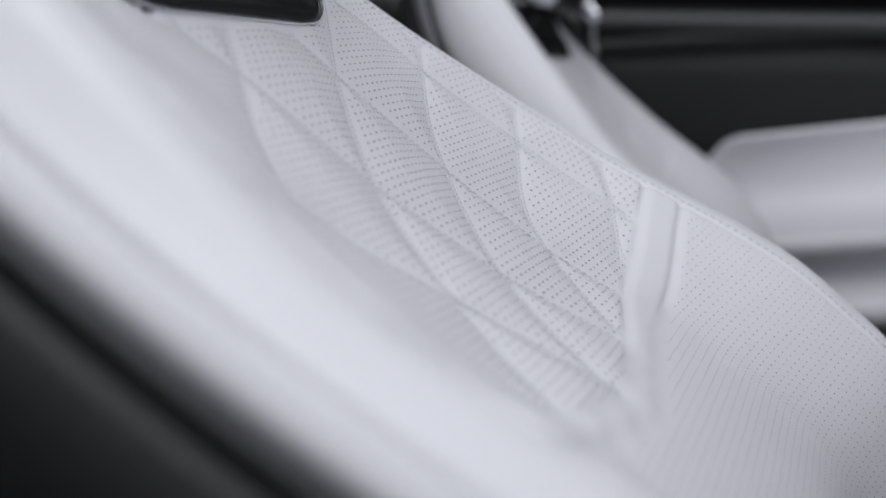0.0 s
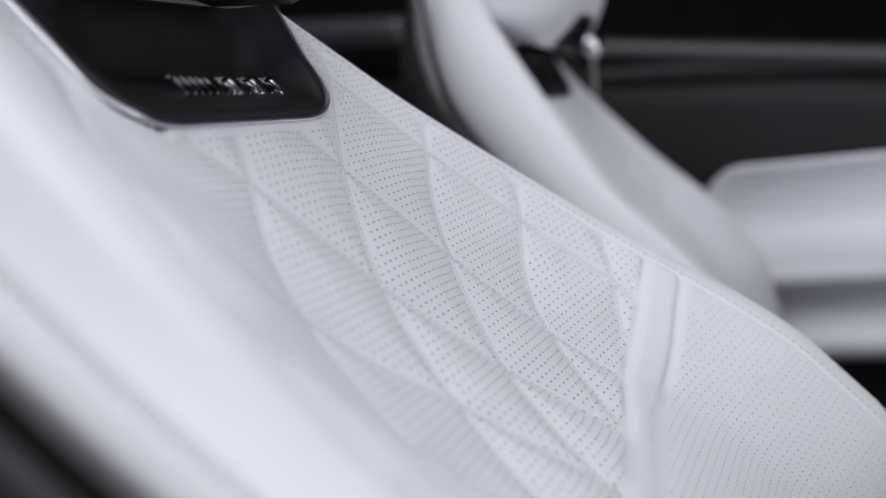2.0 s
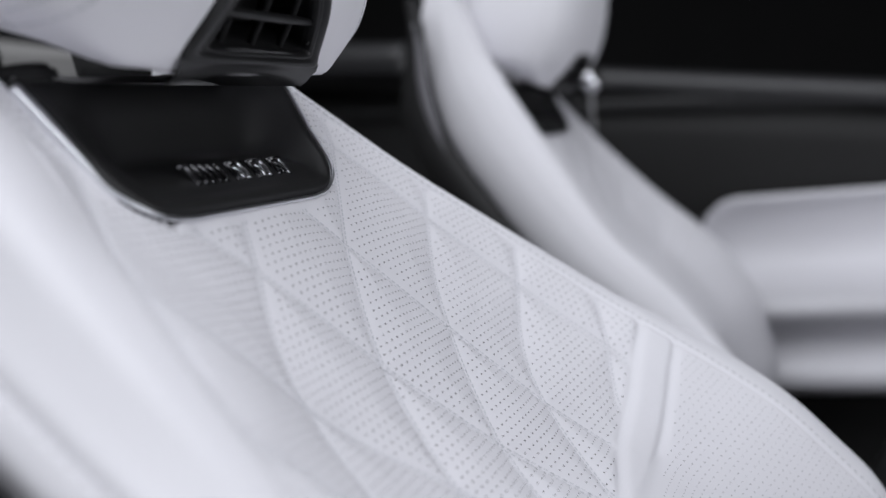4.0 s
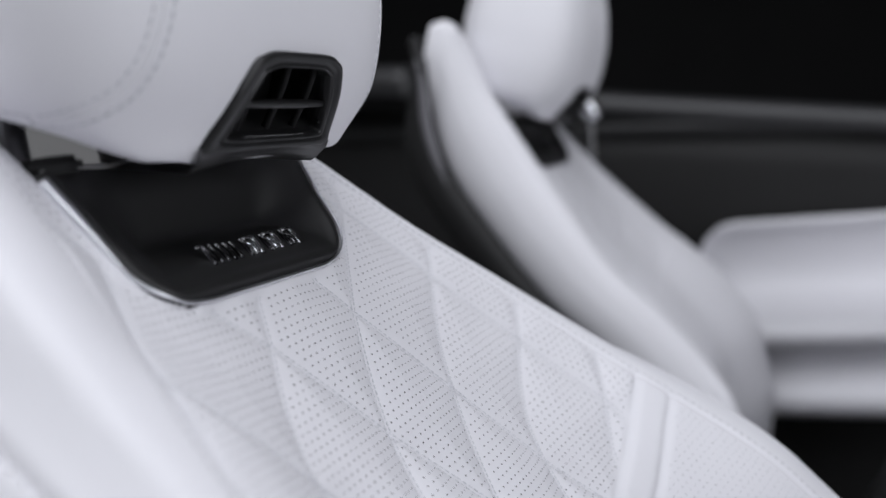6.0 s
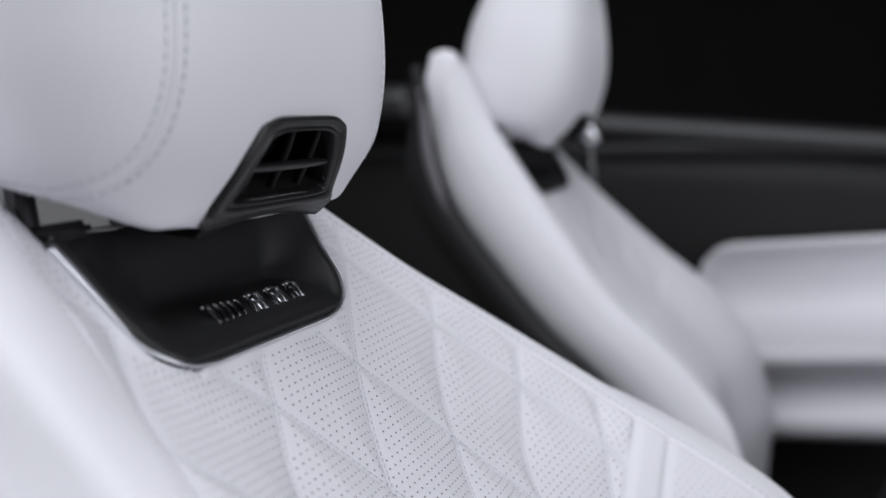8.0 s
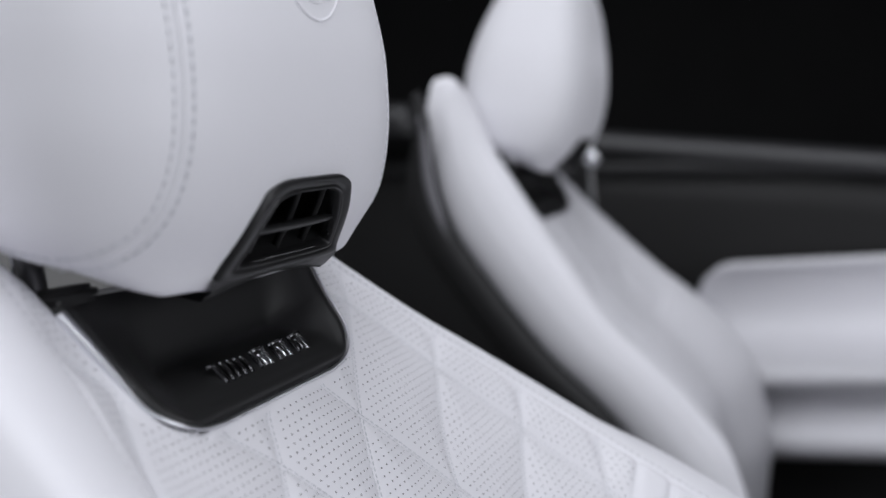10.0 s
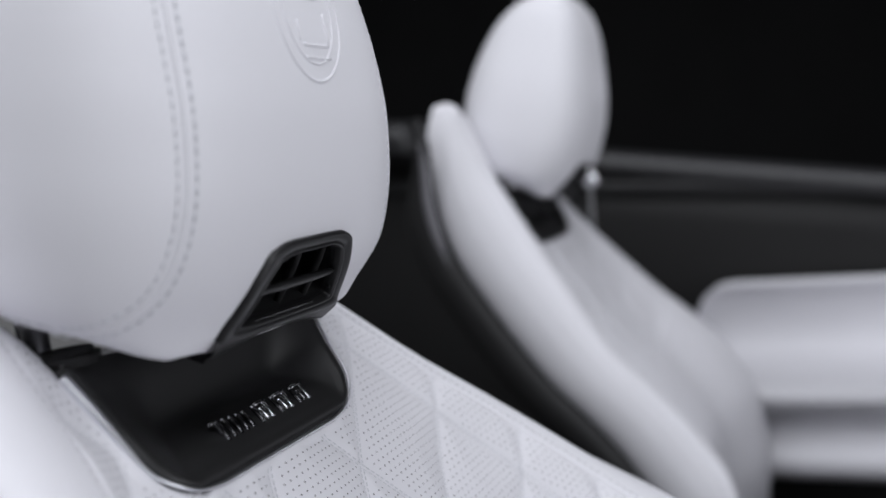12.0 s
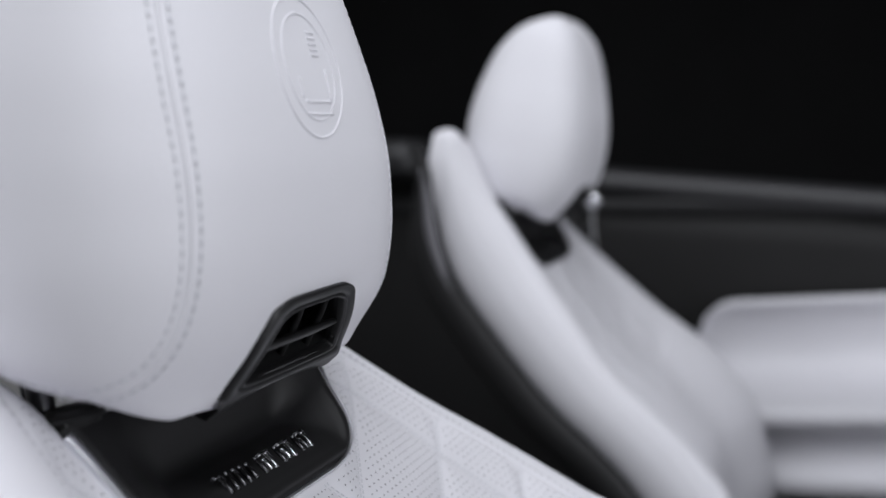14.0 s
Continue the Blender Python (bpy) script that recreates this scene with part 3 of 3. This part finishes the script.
for u in (-0.0205, 0.0005, 0.0215):
    verts = []
    for z in np.linspace(0.993, 1.0225, 8):
        for du, out in ((-0.0004, -0.0050), (0.0004, -0.0050), (0.0004, -0.0085), (-0.0004, -0.0085)):
            verts.append(head_front(u + du, z, out))
    mesh_part("vent_vane", verts, grid_faces(8, 4, wrap=True), DUCT, headrest)
bm = bmesh.new()
bmesh.ops.create_uvsphere(bm, u_segments=10, v_segments=8, radius=0.0011)
bmesh.ops.translate(bm, vec=head_front(0.033, 0.9985, -0.001), verts=bm.verts)
part("vent_knob", bm, VENTBLACK, headrest)
# dark underside below the vent
verts = []
for z, out, drop, back in ((0.9905, 0.0012, 0, 0), (0.986, 0.0016, 0, 0), (0.982, 0.0016, 0.0, 0), (0.979, 0.0016, 0.0004, 0), (0.978, 0.0016, 0.0014, 0.002), (0.978, 0.0010, 0.0022, 0.012), (0.978, 0.0, 0.0022, 0.05)):
    for u in np.linspace(-0.0485, 0.046, 30):
        x, y, h = head_front(0.009 + (u - 0.009) * (0.9 if back > 0.01 else 1.0 if z > 0.984 else 0.97), z, out)
        verts.append((x, y - drop * math.cos(rc) + back * math.sin(rc), h - drop * math.sin(rc) - back * math.cos(rc)))
mesh_part("vent_lower_trim", verts, grid_faces(7, 30, flip=True), VENTBLACK, headrest)

# headrest posts, leaning back with the seat, and their flat collars
for u in (-0.077, 0.075):
    head_end, foot_end = Vector((u, *from_car(-0.076, 1.03))), Vector((u, *from_car(-0.058, 0.93)))
    mesh_part("headrest_post", *tube([head_end, foot_end], 0.0052, 18), DARKCHROME, seat, "dark chrome headrest post")
    mesh_part("post_sheath", *tube([head_end.lerp(foot_end, f) + Vector((0, 0, -0.009)) for f in (0, 0.6)], 0.0016, 8), CHROME, seat, "thin chrome rod behind the post")
    bm = bmesh.new()
    bmesh.ops.create_cone(bm, cap_ends=True, segments=40, radius1=0.0125, radius2=0.0118, depth=0.0068)
    bmesh.ops.bevel(bm, geom=[e for e in bm.edges if len(e.link_faces) == 2 and abs(e.calc_face_angle(0)) > 0.8], offset=0.0022, segments=4, affect="EDGES")
    spin = Vector((0, 0, 1)).rotation_difference(head_end - foot_end).to_matrix().to_4x4()
    bmesh.ops.transform(bm, matrix=Matrix.Translation((u, *from_car(-0.052, 0.9830))) @ spin, verts=bm.verts)
    part("post_collar", bm, DUCT, seat, "flat black collar round the post")

# cushion
bm = bevel_box(0.40, 0.14, 0.50, 0.05, segments=4)
bmesh.ops.transform(bm, matrix=pose(0, -V_BOTTOM - 0.035, 0.28, 0, 0, 0) @ pose(0, 0, 0, -38, 0, 0), verts=bm.verts)
part("cushion", bm, LEATHER, seat, "white leather seat cushion")

bm = bevel_box(0.36, 0.30, 0.34, 0.02)
bmesh.ops.transform(bm, matrix=pose(0, -V_BOTTOM - 0.19, 0.17, 0, 0, 0) @ pose(0, 0, 0, -38, 0, 0), verts=bm.verts)
part("seat_base", bm, BLACKLEATHER, seat, "black seat base on rails")

# ---- place the two seats ----
YAW = radians(6.8)
ACROSS, AHEAD = Vector((math.sin(YAW), math.cos(YAW), 0)), Vector((math.cos(YAW), -math.sin(YAW), 0))


def seat_pose(x, y, z, recline):
    r = radians(recline)
    up = -math.sin(r) * AHEAD + math.cos(r) * Vector((0, 0, 1))
    out = math.cos(r) * AHEAD + math.sin(r) * Vector((0, 0, 1))
    return Matrix.Translation((x, y, z)) @ Matrix((ACROSS, up, out)).transposed().to_4x4()


seat.matrix_world = seat_pose(0.0, 0.006, 0.94, RECLINE)
far_seat = copy_thing(seat, seat_pose(0.0, 0.756, 0.94, 30.0))
ROLL["depth"], ROLL["out"], ROLL["top"], ROLL["narrow"], ROLL["fall"], ROLL["shell"] = 0.056, 0.002, 0.005, 0.03, 0.4, 0.58
deep_bolster = leather_strip("side_bolster", near_cols, far_seat, "smooth white leather side bolster with a deep roll")
deep_shell = mesh_part("back_shell", *shell_mesh(), BLACKLEATHER, far_seat, "black leather side and back shell")
# added strip: the shell edge's soft sheen, put in as a pale tube
rim = [shell_edge(-1, v, 0.0095 - 0.004 * float(smoothstep(v, -0.12, 0.05)), 0.02) for v in np.linspace(-0.142, V_BOTTOM, 70)]
mesh_part("shell_piping", *tube(rim, [0.0035 + 0.0035 * min(1, k / 6) - 0.0045 * min(1, k / 40) for k in range(70)]), RIMSHEEN, far_seat, "grey satin piping along the shell's edge")
ROLL["depth"], ROLL["out"], ROLL["top"], ROLL["narrow"], ROLL["fall"], ROLL["shell"] = 0.019, 0.0, 0.0, 0.0, 1.0, 1.0
for ob in [q for p in far_seat.children for q in p.children if q.name.startswith("badge_bar")]:
    bpy.data.objects.remove(ob)
for ob in list(far_seat.children):
    if (ob.data == bolster.data or ob.data == shell.data) and ob not in (deep_bolster, deep_shell):
        bpy.data.objects.remove(ob)


# ---- the car round the seats ----
def car(a, u, z):
    return Vector((0, 0.006, 0)) + AHEAD * a + ACROSS * u + Vector((0, 0, z))


def sweep(name, profile, a0, a1, mat, parent=None, label="", rise=0.0, n=24, round_end=0.0, kind="", category=""):
    """A profile of (across, height) run along the car from a0 to a1; its rear end may be rounded off."""
    verts = []
    zc = sum(p[1] for p in profile) / len(profile)
    for i, a in enumerate(np.linspace(a0, a1, n)):
        t = max(0.0, 1 - (a - a0) / round_end) if round_end else 0.0
        k = math.sqrt(max(0.0, 1 - t * t)) if t else 1.0
        for u, z in profile:
            verts.append(car(a, u, zc + (z - zc) * (0.25 + 0.75 * k) + rise * (a - a0)))
    faces = grid_faces(n, len(profile)) + [tuple(range(len(profile)))[::-1], tuple(range((n - 1) * len(profile), n * len(profile)))]
    ob = mesh_part(name, verts, faces, mat, parent, label)
    if kind:
        ob["kind"] = kind
    return ob


door = tagged(new("door_1"), "dark lined car door with white leather armrest", "car door", kind="structure")
sweep("door_panel", [(1.20, 0.30), (1.20, 0.93), (1.205, 0.995), (1.24, 0.995), (1.24, 0.30)], -0.9, 1.6, DOORBLACK, door, rise=-0.022)
sweep("belt_trim", [(1.186, 1.022), (1.181, 1.032), (1.184, 1.048), (1.194, 1.056), (1.21, 1.059), (1.25, 1.059), (1.25, 1.022)], -0.9, 1.6, DOORGREY, door, "anthracite belt trim", rise=-0.05)
sweep("door_shoulder", [(1.197, 0.912), (1.190, 0.918), (1.187, 0.930), (1.188, 0.938), (1.235, 0.938), (1.235, 0.912)], -0.9, 0.55, DOORSHOULDER, door, "dark soft door shoulder below the belt trim", rise=0.042)

floor = tagged(mesh_part("car_floor", [car(a, u, 0.28) for a, u in ((-0.9, -0.35), (1.6, -0.35), (1.6, 1.24), (-0.9, 1.24))] + [car(a, u, 0.22) for a, u in ((-0.9, -0.35), (1.6, -0.35), (1.6, 1.24), (-0.9, 1.24))], [(0, 1, 2, 3), (7, 6, 5, 4), (0, 4, 5, 1), (1, 5, 6, 2), (2, 6, 7, 3), (3, 7, 4, 0)], CARPET, None, smooth=False), "black carpeted car floor", "floor", kind="structure")
tagged(mesh_part("rear_bulkhead", [car(a, u, z) for a, z in ((-0.55, 0.28), (-0.6, 1.02), (-0.95, 1.06), (-0.95, 0.28)) for u in (-0.4, 0.72)], [(0, 1, 3, 2), (2, 3, 5, 4), (4, 5, 7, 6), (0, 2, 4, 6), (1, 7, 5, 3)], DECK, None, smooth=False), "grey lined rear bulkhead behind the seats", "bulkhead", kind="structure")
tagged(mesh_part("ground", [(-9, -9, 0), (9, -9, 0), (9, 9, 0), (-9, 9, 0)], [(0, 1, 2, 3)], STUDIO, None), "matt black studio floor", "floor", kind="structure")
for name, pts in (("wall_far", [(-9, 7, 0), (9, 7, 0), (9, 7, 6), (-9, 7, 6)]), ("wall_rear", [(-7, -9, 0), (-7, 9, 0), (-7, 9, 6), (-7, -9, 6)]), ("wall_near", [(-9, -7, 0), (9, -7, 0), (9, -7, 6), (-9, -7, 6)]), ("wall_front", [(7, -9, 0), (7, 9, 0), (7, 9, 6), (7, -9, 6)])):
    tagged(mesh_part(name, pts, [(0, 1, 2, 3)], STUDIO, None), "matt black studio wall", "wall", kind="structure")

tagged(mesh_part("ceiling", [(-9, -9, 6), (9, -9, 6), (9, 9, 6), (-9, 9, 6)], [(0, 1, 2, 3)], STUDIO, None), "matt black studio ceiling", "ceiling", kind="structure")

# white armrest of the far door
arm = [(1.172, 0.829), (1.156, 0.8295), (1.150, 0.8285), (1.147, 0.825), (1.149, 0.8205), (1.156, 0.817), (1.166, 0.808), (1.174, 0.790), (1.178, 0.762), (1.178, 0.733), (1.155, 0.71), (1.09, 0.69), (1.045, 0.69), (1.036, 0.675), (1.045, 0.657), (1.075, 0.645), (1.085, 0.62), (1.07, 0.6), (1.05, 0.59), (1.044, 0.57), (1.055, 0.552), (1.1, 0.54), (1.205, 0.535), (1.205, 0.829)]
arm = [(u, z - 0.013) for u, z in arm]
sweep("armrest", arm, 0.012, 1.2, LEATHER, door, "white leather armrest with a pocket", rise=0.122, n=60, round_end=0.06)
sweep("quarter_trim", [(1.10, 1.012), (1.092, 1.035), (1.10, 1.056), (1.12, 1.064), (1.22, 1.064), (1.22, 1.012)], -0.75, -0.455, DOORGREY, door, "anthracite rear quarter trim", n=16, round_end=0.0)

# chrome belt guide on the outboard shoulder of the far seat
home = seat_pose(0.0, 0.756, 0.94, 30.0).inverted()
low, high = home @ car(-0.090, 0.915, 0.925), home @ car(-0.098, 0.915, 1.012)
path = [low.lerp(high, t) for t in np.linspace(0, 1, 10)]
guide = mesh_part("belt_guide", *tube(path, 0.0055, 16), DARKCHROME, far_seat, "chrome seat belt guide")
bm = bmesh.new()
bmesh.ops.create_uvsphere(bm, u_segments=20, v_segments=14, radius=0.0165)
bmesh.ops.translate(bm, vec=low.lerp(high, 0.8), verts=bm.verts)
part("guide_cap", bm, CHROME, guide)
bm = bevel_box(0.022, 0.07, 0.016, 0.005)
bmesh.ops.translate(bm, vec=home @ car(-0.122, 0.905, 0.975), verts=bm.verts)
part("guide_bracket", bm, VENTBLACK, guide)
